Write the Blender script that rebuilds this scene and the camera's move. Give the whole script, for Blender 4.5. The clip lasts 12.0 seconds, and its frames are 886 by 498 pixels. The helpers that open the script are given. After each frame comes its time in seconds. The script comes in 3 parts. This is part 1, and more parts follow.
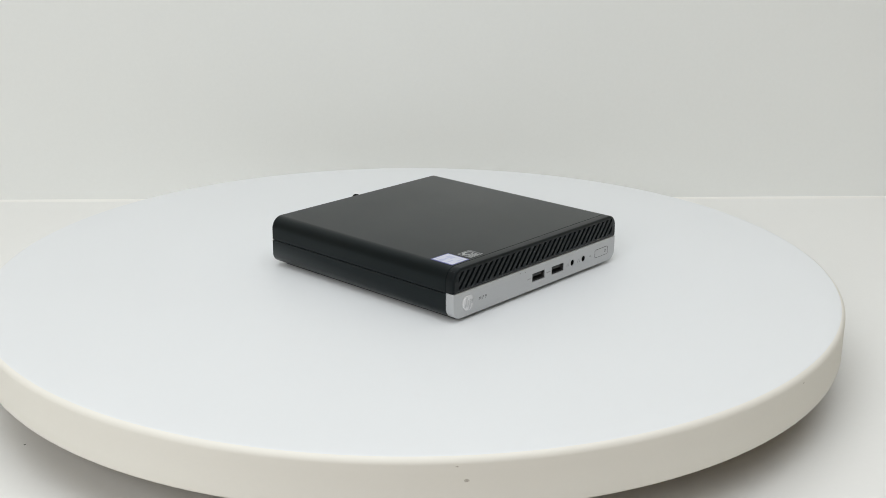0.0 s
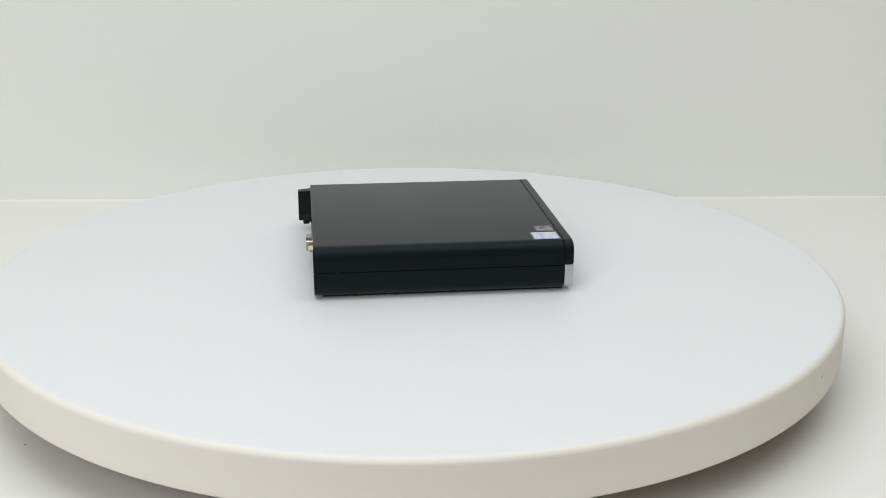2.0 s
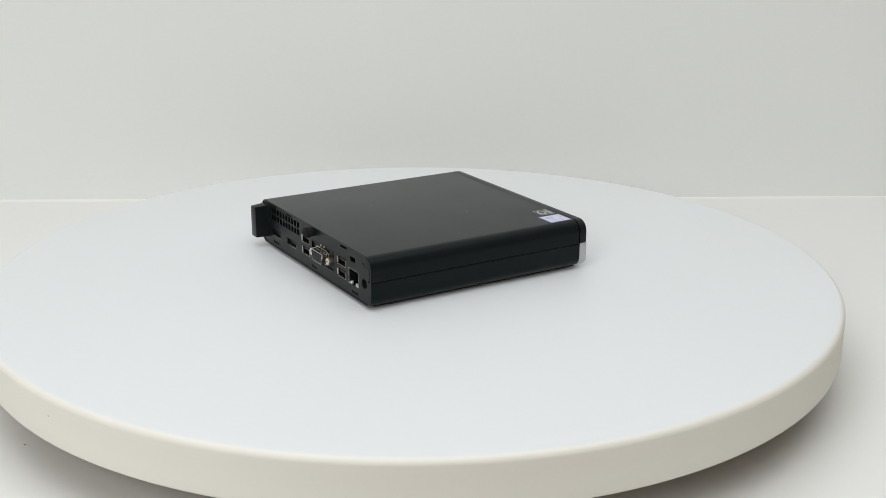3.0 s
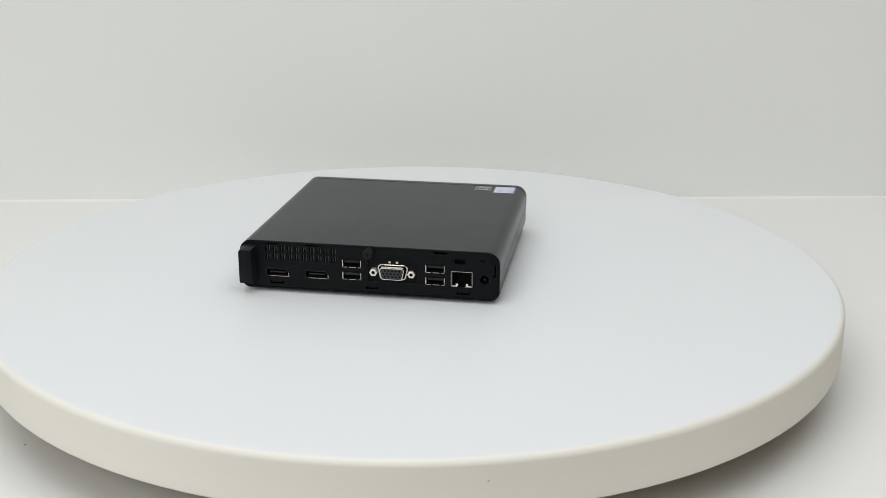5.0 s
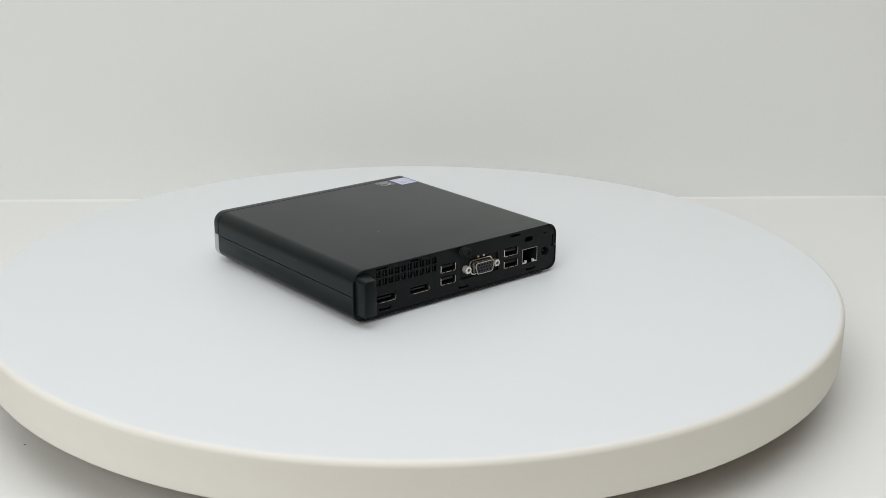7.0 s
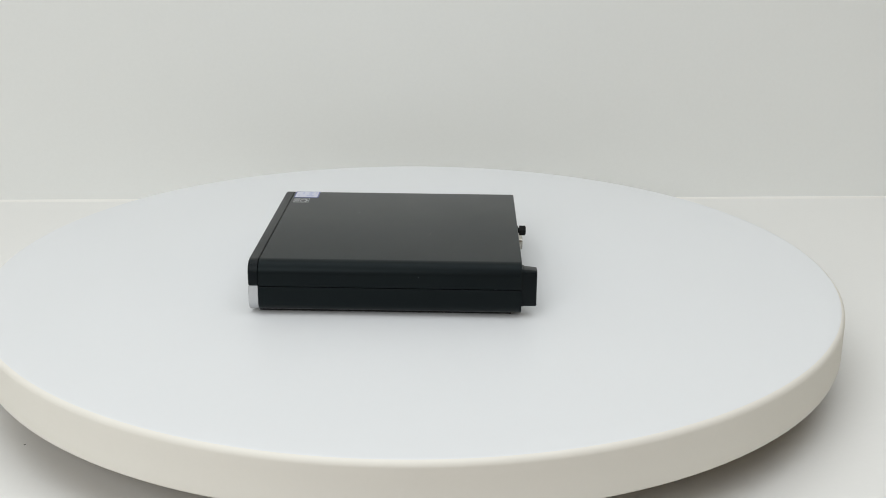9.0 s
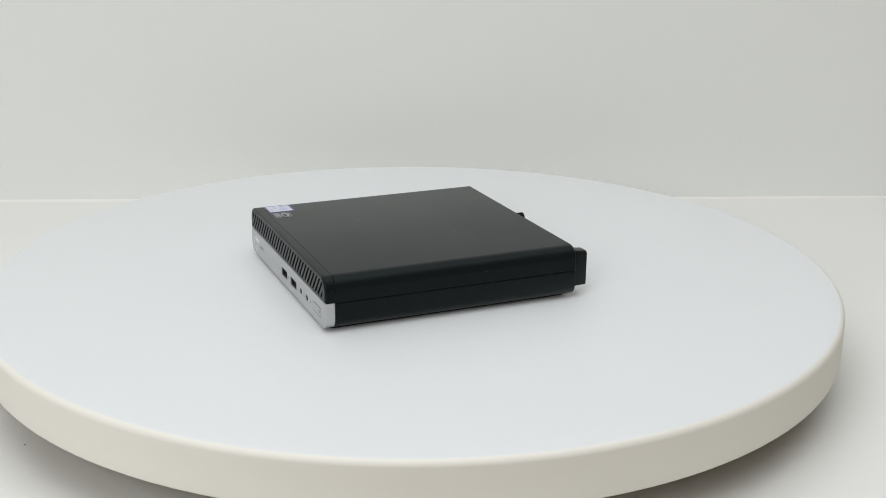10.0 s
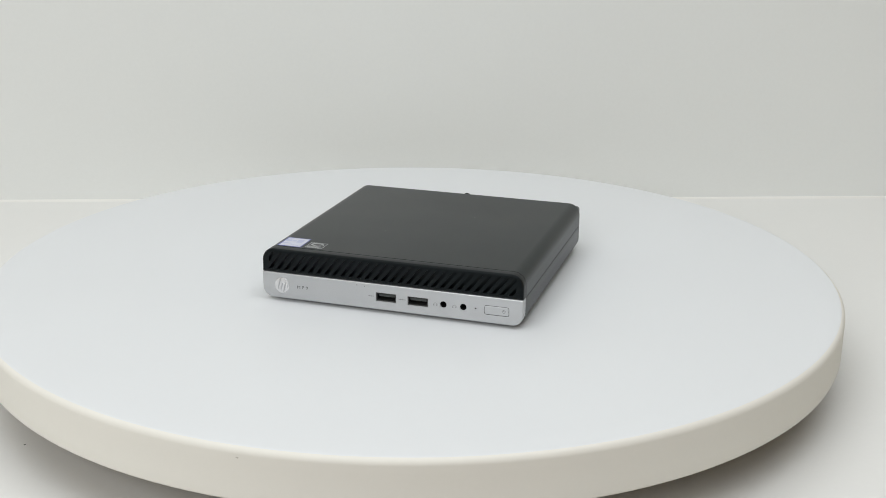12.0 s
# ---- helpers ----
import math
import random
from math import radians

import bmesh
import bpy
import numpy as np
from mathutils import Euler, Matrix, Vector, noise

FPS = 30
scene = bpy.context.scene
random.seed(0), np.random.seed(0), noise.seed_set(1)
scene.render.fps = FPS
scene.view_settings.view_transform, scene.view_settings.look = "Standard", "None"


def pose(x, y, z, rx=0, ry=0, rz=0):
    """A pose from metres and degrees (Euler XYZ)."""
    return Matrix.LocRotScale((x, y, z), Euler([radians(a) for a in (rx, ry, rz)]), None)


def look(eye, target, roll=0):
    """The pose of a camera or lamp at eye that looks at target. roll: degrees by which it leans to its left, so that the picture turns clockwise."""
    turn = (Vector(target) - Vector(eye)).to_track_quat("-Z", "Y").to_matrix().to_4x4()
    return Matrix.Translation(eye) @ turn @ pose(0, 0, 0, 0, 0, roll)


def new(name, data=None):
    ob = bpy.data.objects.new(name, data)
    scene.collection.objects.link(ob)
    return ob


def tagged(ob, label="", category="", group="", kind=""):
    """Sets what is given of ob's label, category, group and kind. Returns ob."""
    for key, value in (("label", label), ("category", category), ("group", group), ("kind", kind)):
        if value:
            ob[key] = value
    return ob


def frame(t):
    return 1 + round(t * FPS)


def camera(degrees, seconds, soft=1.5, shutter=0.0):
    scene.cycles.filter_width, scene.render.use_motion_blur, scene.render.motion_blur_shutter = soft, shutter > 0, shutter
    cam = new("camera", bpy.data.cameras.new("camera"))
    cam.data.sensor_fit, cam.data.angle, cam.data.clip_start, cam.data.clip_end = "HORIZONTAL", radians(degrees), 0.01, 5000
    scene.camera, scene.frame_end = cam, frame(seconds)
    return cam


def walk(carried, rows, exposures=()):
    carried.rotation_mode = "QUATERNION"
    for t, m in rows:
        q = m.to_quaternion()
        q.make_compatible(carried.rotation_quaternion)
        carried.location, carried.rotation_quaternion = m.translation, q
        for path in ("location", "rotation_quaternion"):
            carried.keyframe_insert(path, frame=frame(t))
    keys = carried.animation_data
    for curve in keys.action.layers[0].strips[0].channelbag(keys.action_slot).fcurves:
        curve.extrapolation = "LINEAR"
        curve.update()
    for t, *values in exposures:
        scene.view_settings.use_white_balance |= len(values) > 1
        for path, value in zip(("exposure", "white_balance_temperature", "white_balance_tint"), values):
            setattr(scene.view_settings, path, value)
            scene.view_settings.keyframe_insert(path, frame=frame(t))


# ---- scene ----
# camera on a tripod, a little above and in front of the turntable
EYE = (0.0, -0.8134, 0.2742)
PAN, PITCH, ROLL = radians(1.468), radians(-17.822), 0.377
AIM = (EYE[0] + math.sin(PAN) * math.cos(PITCH), EYE[1] + math.cos(PAN) * math.cos(PITCH), EYE[2] + math.sin(PITCH))
cam = camera(41.27, 12.0, soft=0.8, shutter=0.3)
walk(cam, [(0.0, look(EYE, AIM, ROLL)), (12.0, look(EYE, AIM, ROLL))], exposures=[(0.0, 0.05), (5.0, 0.01), (7.0, -0.02), (12.0, -0.01)])

# ---- light: a studio with a wide ceiling softbox and an added fill lamp, both unseen ----
FLOOR_Z = -0.060       # top of the white bench on which the turntable stands
ROOM_Z = -0.86         # floor of the studio
world = bpy.data.worlds.new("studio")
world.use_nodes = True
world.node_tree.nodes["Background"].inputs["Color"].default_value = (0.8, 0.85, 0.9, 1)
world.node_tree.nodes["Background"].inputs["Strength"].default_value = 0.05
scene.world = world


def area_lamp(name, eye, target, sx, sy, watts, colour):
    data = bpy.data.lights.new(name, "AREA")
    data.shape, data.size, data.size_y, data.energy, data.color = "RECTANGLE", sx, sy, watts, colour
    ob = new(name, data)
    ob.matrix_world = look(eye, target)
    return ob


area_lamp("ceiling_softbox", (0.06, -0.50, 1.46), (0.06, -0.50, 0.0), 1.9, 1.4, 14.4, (0.913, 0.951, 0.996))
# made-up fill that brightens the back wall and the rim
area_lamp("front_left_fill", (-0.72, -1.70, 0.95), (0.12, 0.15, 0.05), 1.1, 1.0, 18.4, (0.963, 0.983, 1.0))


# ---- materials ----
def material(name, colour, rough, metal=0.0, spec=0.5, grain=0.0, grain_size=900.0, bump=0.0, mottle=0.0, mottle_size=6.0, graze=0.0, tint=(1, 1, 1)):
    """A surface with fine grain and a larger mottle in its colour, its roughness and its relief."""
    m = bpy.data.materials.new(name)
    m.use_nodes = True
    nt = m.node_tree
    b = nt.nodes["Principled BSDF"]
    b.inputs["Base Color"].default_value = (*colour, 1)
    b.inputs["Roughness"].default_value = rough
    b.inputs["Metallic"].default_value = metal
    b.inputs["Specular IOR Level"].default_value = spec
    b.inputs["Specular Tint"].default_value = (*tint, 1)
    if graze:
        lw = nt.nodes.new("ShaderNodeLayerWeight")
        sp = nt.nodes.new("ShaderNodeMath")
        sp.operation = "MULTIPLY_ADD"
        nt.links.new(lw.outputs["Facing"], sp.inputs[0])
        sp.inputs[1].default_value, sp.inputs[2].default_value = graze, spec
        nt.links.new(sp.outputs[0], b.inputs["Specular IOR Level"])
    if grain or bump or mottle:
        tc = nt.nodes.new("ShaderNodeTexCoord")
        fine = nt.nodes.new("ShaderNodeTexNoise")
        fine.inputs["Scale"].default_value = grain_size
        fine.inputs["Detail"].default_value = 3
        wide = nt.nodes.new("ShaderNodeTexNoise")
        wide.inputs["Scale"].default_value = mottle_size
        wide.inputs["Detail"].default_value = 5
        for n in (fine, wide):
            nt.links.new(tc.outputs["Object"], n.inputs["Vector"])
        add = nt.nodes.new("ShaderNodeMath")
        add.operation = "MULTIPLY_ADD"
        nt.links.new(fine.outputs["Fac"], add.inputs[0])
        add.inputs[1].default_value = grain
        k = nt.nodes.new("ShaderNodeMath")
        k.operation = "MULTIPLY_ADD"
        nt.links.new(wide.outputs["Fac"], k.inputs[0])
        k.inputs[1].default_value = mottle
        k.inputs[2].default_value = 1.0 - 0.5 * (grain + mottle)
        nt.links.new(k.outputs[0], add.inputs[2])
        mul = nt.nodes.new("ShaderNodeVectorMath")
        mul.operation = "SCALE"
        mul.inputs[0].default_value = colour
        nt.links.new(add.outputs[0], mul.inputs["Scale"])
        nt.links.new(mul.outputs[0], b.inputs["Base Color"])
        rm = nt.nodes.new("ShaderNodeMath")
        rm.operation = "MULTIPLY_ADD"
        nt.links.new(wide.outputs["Fac"], rm.inputs[0])
        rm.inputs[1].default_value = 0.12
        rm.inputs[2].default_value = max(0.02, rough - 0.06)
        nt.links.new(rm.outputs[0], b.inputs["Roughness"])
        if bump:
            bp = nt.nodes.new("ShaderNodeBump")
            bp.inputs["Strength"].default_value = bump
            bp.inputs["Distance"].default_value = 0.0003
            nt.links.new(fine.outputs["Fac"], bp.inputs["Height"])
            nt.links.new(bp.outputs[0], b.inputs["Normal"])
    return m


WALL = material("matt_wall_paint", (0.765, 0.778, 0.757), 0.75, spec=0.3, grain=0.03, grain_size=250, bump=0.15, mottle=0.05, mottle_size=3)
BOARD = material("white_floor_board", (0.815, 0.812, 0.785), 0.5, spec=0.4, grain=0.02, grain_size=300, bump=0.05, mottle=0.04, mottle_size=4)
# colour of an invented floor that warms and dims the bounce
BOUNCE_BROWN = material("warm_bounce_floor", (0.26, 0.17, 0.10), 0.5, spec=0.3, grain=0.2, grain_size=60, bump=0.1, mottle=0.3, mottle_size=3)
# invented brown for the unseen underside; it tints the shadow on the bench
SHADOW_BROWN = material("shadow_brown_underside", (0.21, 0.155, 0.08), 0.8, spec=0.2, grain=0.2, grain_size=700, mottle=0.2, mottle_size=12)
TRIM = material("white_sealant", (0.84, 0.83, 0.79), 0.4, spec=0.4, grain=0.03, grain_size=300)
# tan of the unseen walls, chosen to warm and dim low light
ROOM = material("warm_bounce_wall", (0.45, 0.38, 0.29), 0.8, spec=0.3, grain=0.03, mottle=0.05, mottle_size=2)
LAMINATE = material("white_satin_laminate", (0.742, 0.759, 0.768), 0.46, spec=0.4, grain=0.015, grain_size=500, bump=0.04, mottle=0.03, mottle_size=7)
# the platter's white with the room's warm light mixed into the colour
EDGING = material("white_edge_warm_light", (0.785, 0.768, 0.706), 0.62, spec=0.25, grain=0.02, grain_size=400, bump=0.04, mottle=0.04, mottle_size=9)
DIRT = material("grey_dirt", (0.47, 0.44, 0.385), 0.8, grain=0.3, grain_size=2000)
COVER = material("black_powder_coat", (0.0066, 0.0086, 0.0093), 0.305, spec=0.062, graze=0.285, tint=(0.80, 0.97, 1.0), grain=0.25, grain_size=1800, bump=0.09, mottle=0.25, mottle_size=14)
BEZEL = material("black_moulded_plastic", (0.0058, 0.0076, 0.0086), 0.38, spec=0.07, graze=0.42, tint=(0.93, 1.0, 1.0), grain=0.2, grain_size=1500, bump=0.1, mottle=0.2, mottle_size=20)
STEEL_BLACK = material("black_painted_steel", (0.0045, 0.0058, 0.0065), 0.42, spec=0.05, graze=0.36, grain=0.25, grain_size=1600, bump=0.1, mottle=0.25, mottle_size=30)
# near-black; mostly stands in for shade deep inside openings
CAVITY = material("cavity_shade_black", (0.004, 0.004, 0.004), 0.8, spec=0.1)
SILVER = material("silver_painted_plastic", (0.505, 0.515, 0.525), 0.40, metal=0.65, spec=0.5, grain=0.14, grain_size=2500, bump=0.10, mottle=0.06, mottle_size=25)
CHROME = material("plated_steel", (0.52, 0.50, 0.45), 0.24, metal=1.0, grain=0.08, grain_size=1200, mottle=0.1, mottle_size=200)
SPRING = material("tinned_spring", (0.56, 0.46, 0.39), 0.42, metal=0.6, grain=0.1, grain_size=1500, mottle=0.2, mottle_size=300)
BRIGHT = material("bright_tin", (0.80, 0.78, 0.74), 0.45, metal=0.5, grain=0.08, grain_size=1200, mottle=0.1, mottle_size=300)
NUT = material("plated_screw_post", (0.74, 0.72, 0.67), 0.35, metal=0.6, grain=0.1, grain_size=1500, mottle=0.15, mottle_size=300)
BRASS = material("dull_brass", (0.66, 0.57, 0.43), 0.3, metal=1.0, grain=0.1, grain_size=1500, mottle=0.15, mottle_size=300)
RUBBER = material("black_rubber", (0.012, 0.012, 0.012), 0.8, spec=0.2, grain=0.2, grain_size=1500)
PORT = material("port_plastic", (0.008, 0.009, 0.010), 0.4, spec=0.25, grain=0.1, grain_size=2000)
FIN = material("dull_aluminium", (0.10, 0.098, 0.095), 0.45, metal=0.8, grain=0.15, grain_size=900)
# plated metal darkened in colour for the shade inside the front sockets
SLEEVE = material("shaded_sleeve", (0.07, 0.07, 0.068), 0.35, metal=0.7, grain=0.15, grain_size=900)
TONGUE = material("grey_tongue", (0.055, 0.06, 0.058), 0.45, spec=0.3, grain=0.1, grain_size=1500)
INK = material("grey_print", (0.19, 0.19, 0.195), 0.6)
PRINT = material("pale_grey_print", (0.27, 0.27, 0.275), 0.6)
# grey for the shade in the button's gap, also for the lettering
GAP = material("gap_shade_and_print_grey", (0.07, 0.07, 0.072), 0.6)
PIN_BLOCK = material("blue_grey_plastic", (0.030, 0.033, 0.040), 0.5, spec=0.3, grain=0.1, grain_size=1500)
TONGUE_BLUE = material("blue_tongue", (0.009, 0.013, 0.021), 0.4, spec=0.3, grain=0.1, grain_size=1500)
LOGO_PALE = material("polished_logo", (0.70, 0.70, 0.71), 0.25, metal=0.5, grain=0.03, grain_size=2500)
LOGO_DARK = material("logo_shadow_grey", (0.33, 0.34, 0.35), 0.4, metal=0.3)
PAPER = material("sticker_white", (0.58, 0.59, 0.68), 0.35, grain=0.10, grain_size=900, mottle=0.25, mottle_size=90)
BLUE = material("sticker_blue", (0.11, 0.125, 0.34), 0.35, grain=0.05, grain_size=900)
PALE_BLUE = material("sticker_pale_blue", (0.44, 0.47, 0.63), 0.35)
FOIL_DARK = material("sticker_dark", (0.045, 0.047, 0.05), 0.35, spec=0.3)
FOIL = material("sticker_foil", (0.42, 0.43, 0.43), 0.35, metal=0.3)
SPECK = material("pale_dust", (0.6, 0.6, 0.58), 0.8)


# ---- mesh helpers: bmeshes in millimetres ----
def link(name, bm, mat, parent=None, label="", smooth=35.0, scale=0.001):
    bmesh.ops.recalc_face_normals(bm, faces=bm.faces)
    bmesh.ops.scale(bm, vec=(scale, scale, scale), verts=bm.verts)
    me = bpy.data.meshes.new(name)
    bm.to_mesh(me)
    bm.free()
    me.materials.append(mat)
    me.polygons.foreach_set("use_smooth", [True] * len(me.polygons))
    me.set_sharp_from_angle(angle=radians(smooth))
    ob = new(name, me)
    if parent is not None:
        ob.parent = parent
    if label:
        ob["label"] = label
    return ob


def part(name, bm, mat, parent, label="", smooth=35.0):
    return link(name, bm, mat, parent, label, smooth)


def box(bm, x0, x1, y0, y1, z0, z1, bevel=0.0, segments=2):
    made = bmesh.ops.create_cube(bm, size=1.0, matrix=Matrix.LocRotScale(
        ((x0 + x1) / 2, (y0 + y1) / 2, (z0 + z1) / 2), None, (abs(x1 - x0), abs(y1 - y0), abs(z1 - z0))))
    if bevel:
        edges = list({e for v in made["verts"] for e in v.link_edges})
        bmesh.ops.bevel(bm, geom=edges, offset=bevel, segments=segments, profile=0.5, affect="EDGES")


def a_box(*args, **kw):
    bm = bmesh.new()
    box(bm, *args, **kw)
    return bm


def rod(bm, x, z, y0, y1, radius, segments=24, bevel=0.0):
    """A cylinder along y."""
    m = Matrix.LocRotScale((x, (y0 + y1) / 2, z), Euler((radians(90), 0, 0)), None)
    made = bmesh.ops.create_cone(bm, cap_ends=True, segments=segments, radius1=radius, radius2=radius, depth=abs(y1 - y0), matrix=m)
    if bevel:
        edges = [e for e in {e for v in made["verts"] for e in v.link_edges} if abs(e.verts[0].co.y - e.verts[1].co.y) < 1e-4]
        bmesh.ops.bevel(bm, geom=edges, offset=bevel, segments=2, profile=0.5, affect="EDGES")


def prism(bm, outline, y0, y1):
    """The closed outline of (x, z) points, drawn out from y0 to y1."""
    a = [bm.verts.new((x, y0, z)) for x, z in outline]
    b = [bm.verts.new((x, y1, z)) for x, z in outline]
    bm.faces.new(a)
    bm.faces.new(b[::-1])
    for i in range(len(a)):
        j = (i + 1) % len(a)
        bm.faces.new((a[i], a[j], b[j], b[i]))


def tube(bm, outer, inner, y0, y1):
    """A ring between two outlines with equally many points, drawn out from y0 to y1."""
    n = len(outer)
    rows = [[bm.verts.new((x, y, z)) for x, z in o] for o, y in ((outer, y0), (outer, y1), (inner, y1), (inner, y0))]
    for k in range(4):
        for i in range(n):
            j = (i + 1) % n
            bm.faces.new((rows[k][i], rows[k][j], rows[(k + 1) % 4][j], rows[(k + 1) % 4][i]))


def rounded(x0, x1, z0, z1, low, high, steps=7):
    """A rectangle with radius low at its lower corners and high at its upper ones; anticlockwise."""
    pts = []
    for cx, cz, r, a0 in ((x1 - low, z0 + low, low, -90), (x1 - high, z1 - high, high, 0), (x0 + high, z1 - high, high, 90), (x0 + low, z0 + low, low, 180)):
        for i in range(steps + 1):
            a = radians(a0 + 90 * i / steps)
            pts.append((cx + r * math.cos(a), cz + r * math.sin(a)))
    return pts


def clip(poly, axis, limit, keep_less):
    out = []
    for i, p in enumerate(poly):
        q = poly[(i + 1) % len(poly)]
        pin, qin = (p[axis] <= limit) == keep_less, (q[axis] <= limit) == keep_less
        if pin:
            out.append(p)
        if pin != qin:
            t = (limit - p[axis]) / (q[axis] - p[axis])
            out.append((p[0] + t * (q[0] - p[0]), p[1] + t * (q[1] - p[1])))
    return out


def faceplate(bm, x0, x1, z0, z1, low, high, face, back, bevel, rects=(), rounds=(), wall=2.0, hub=None):
    """A moulded plate in the x-z plane: its face at y = face with a rounded rim of that bevel, its sides drawn out to y = back,
    and openings through it, rects (x0, x1, z0, z1) and rounds (x, z, radius), with walls that go in by wall. hub: the (x, z) of an opening's upper corner that reaches into the rounded corners."""
    inward = 1.0 if back > face else -1.0
    a0, a1, c0, c1 = x0 + bevel, x1 - bevel, z0 + bevel, z1 - bevel
    lo, hi = max(low - bevel, 0.05), max(high - bevel, 0.05)
    squares = [(x - r * 1.15, x + r * 1.15, z - r * 1.15, z + r * 1.15) for x, z, r in rounds]
    corners = [(a0, a0 + lo, c0, c0 + lo), (a1 - lo, a1, c0, c0 + lo), (a0, a0 + hi, c1 - hi, c1), (a1 - hi, a1, c1 - hi, c1)]
    gaps = list(rects) + squares + corners
    xs = sorted({round(v, 4) for v in [a0, a1] + [g[i] for g in gaps for i in (0, 1)]})
    zs = sorted({round(v, 4) for v in [c0, c1] + [g[i] for g in gaps for i in (2, 3)]})
    verts = {}

    def v(x, y, z):
        key = (round(x, 4), round(y, 4), round(z, 4))
        if key not in verts:
            verts[key] = bm.verts.new(key)
        return verts[key]

    for i in range(len(xs) - 1):
        for j in range(len(zs) - 1):
            mx, mz = (xs[i] + xs[i + 1]) / 2, (zs[j] + zs[j + 1]) / 2
            if not any(g[0] < mx < g[1] and g[2] < mz < g[3] for g in gaps):
                bm.faces.new((v(xs[i], face, zs[j]), v(xs[i + 1], face, zs[j]), v(xs[i + 1], face, zs[j + 1]), v(xs[i], face, zs[j + 1])))
    for g in rects:
        ring = [(g[0], g[2]), (g[1], g[2]), (g[1], g[3]), (g[0], g[3])]
        for (px, pz), (qx, qz) in zip(ring, ring[1:] + ring[:1]):
            bm.faces.new((v(px, face, pz), v(qx, face, qz), v(qx, face + inward * wall, qz), v(px, face + inward * wall, pz)))
    for (x, z, r), s in zip(rounds, squares):
        n = 24
        inner = [(x + r * math.cos(2 * math.pi * k / n), z + r * math.sin(2 * math.pi * k / n)) for k in range(n)]
        outer = []
        for px, pz in inner:
            k = 1.15 * r / max(abs(px - x), abs(pz - z))
            outer.append((x + (px - x) * k, z + (pz - z) * k))
        for k in range(n):
            m = (k + 1) % n
            bm.faces.new((v(outer[k][0], face, outer[k][1]), v(outer[m][0], face, outer[m][1]), v(inner[m][0], face, inner[m][1]), v(inner[k][0], face, inner[k][1])))
            bm.faces.new((v(inner[k][0], face, inner[k][1]), v(inner[m][0], face, inner[m][1]), v(inner[m][0], face + inward * wall, inner[m][1]), v(inner[k][0], face + inward * wall, inner[k][1])))
    inset = rounded(a0, a1, c0, c1, lo, hi)
    for k, (px, pz) in enumerate(((a1 - lo, c0 + lo), (a1 - hi, c1 - hi), (a0 + hi, c1 - hi), (a0 + lo, c0 + lo))):
        arc = inset[k * 8:k * 8 + 8]
        if hub and k in (1, 2):
            sx = 1 if k == 1 else -1
            qx, qz = sx * hub[0], hub[1]
            bm.faces.new((v(qx, face, qz), v(sx * a1, face, pz), v(qx, face, pz)))
            bm.faces.new((v(qx, face, qz), v(px, face, c1), v(px, face, qz)))
            px, pz = qx, qz
        for s, t in zip(arc, arc[1:]):
            bm.faces.new((v(px, face, pz), v(s[0], face, s[1]), v(t[0], face, t[1])))
    outer = rounded(x0, x1, z0, z1, low, high)
    loops = [[v(x, face, z) for x, z in inset]]
    for k in (1, 2, 3):
        a = radians(30 * k)
        u, d = math.sin(a), bevel * (1 - math.cos(a))
        loops.append([bm.verts.new((p[0] + (o[0] - p[0]) * u, face + inward * d, p[1] + (o[1] - p[1]) * u)) for p, o in zip(inset, outer)])
    loops.append([bm.verts.new((o[0], back, o[1])) for o in outer])
    for la, lb in zip(loops, loops[1:]):
        for i in range(len(la)):
            j = (i + 1) % len(la)
            if la[i] is not la[j]:
                bm.faces.new((la[i], la[j], lb[j], lb[i]))


def thing(name, label, category):
    return tagged(new(name), label, category)


def slab(name, x0, x1, y0, y1, z0, z1, mat, label, category):
    """A wall, floor or ceiling, in metres."""
    bm = a_box(x0, x1, y0, y1, z0, z1)
    return tagged(link(name, bm, mat, scale=1.0), label, category, kind="structure")


# ---- the studio ----
WALL_Y = 0.399
# bench front cut short so the added brown floor darkens the shadow
slab("bench", -1.1, 1.1, -0.34, 0.43, ROOM_Z, FLOOR_Z, BOARD, "white painted bench below the turntable", "bench")
slab("floor", -1.6, 1.6, -2.4, 0.5, ROOM_Z - 0.04, ROOM_Z, BOUNCE_BROWN, "unseen brown floor, added for warm dark bounce", "floor")
back_wall = slab("wall_north", -1.75, 1.75, 0.0, 0.1, ROOM_Z, 1.5, WALL, "plain off-white painted back wall", "wall")
back_wall.matrix_world = pose(0, WALL_Y, 0, 0, 0, 0.85)
bm = bmesh.new()
prism(bm, [(-0.0035, FLOOR_Z), (0.0, FLOOR_Z), (0.0, FLOOR_Z + 0.0016), (-0.001, FLOOR_Z + 0.0012)], -1.08, 1.08)
for vert in bm.verts:
    vert.co = Vector((vert.co.y, vert.co.x, vert.co.z))
strip = tagged(link("trim", bm, TRIM, scale=1.0), "thin white bead along the foot of the wall", "trim", kind="structure")
strip.matrix_world = back_wall.matrix_world.copy()
# unseen walls that close the room and shape its bounce
slab("wall_west", -1.7, -1.6, -2.4, 0.44, ROOM_Z, 1.5, ROOM, "unseen closing wall, toned for warm bounce", "wall")
slab("wall_east", 1.6, 1.7, -2.4, 0.44, ROOM_Z, 1.5, ROOM, "unseen closing wall, toned for warm bounce", "wall")
slab("wall_south", -1.7, 1.7, -2.5, -2.4, ROOM_Z, 1.5, ROOM, "unseen closing wall behind the camera, toned for warm bounce", "wall")
slab("ceiling", -1.7, 1.7, -2.5, 0.7, 1.5, 1.55, WALL, "plain white studio ceiling", "ceiling")

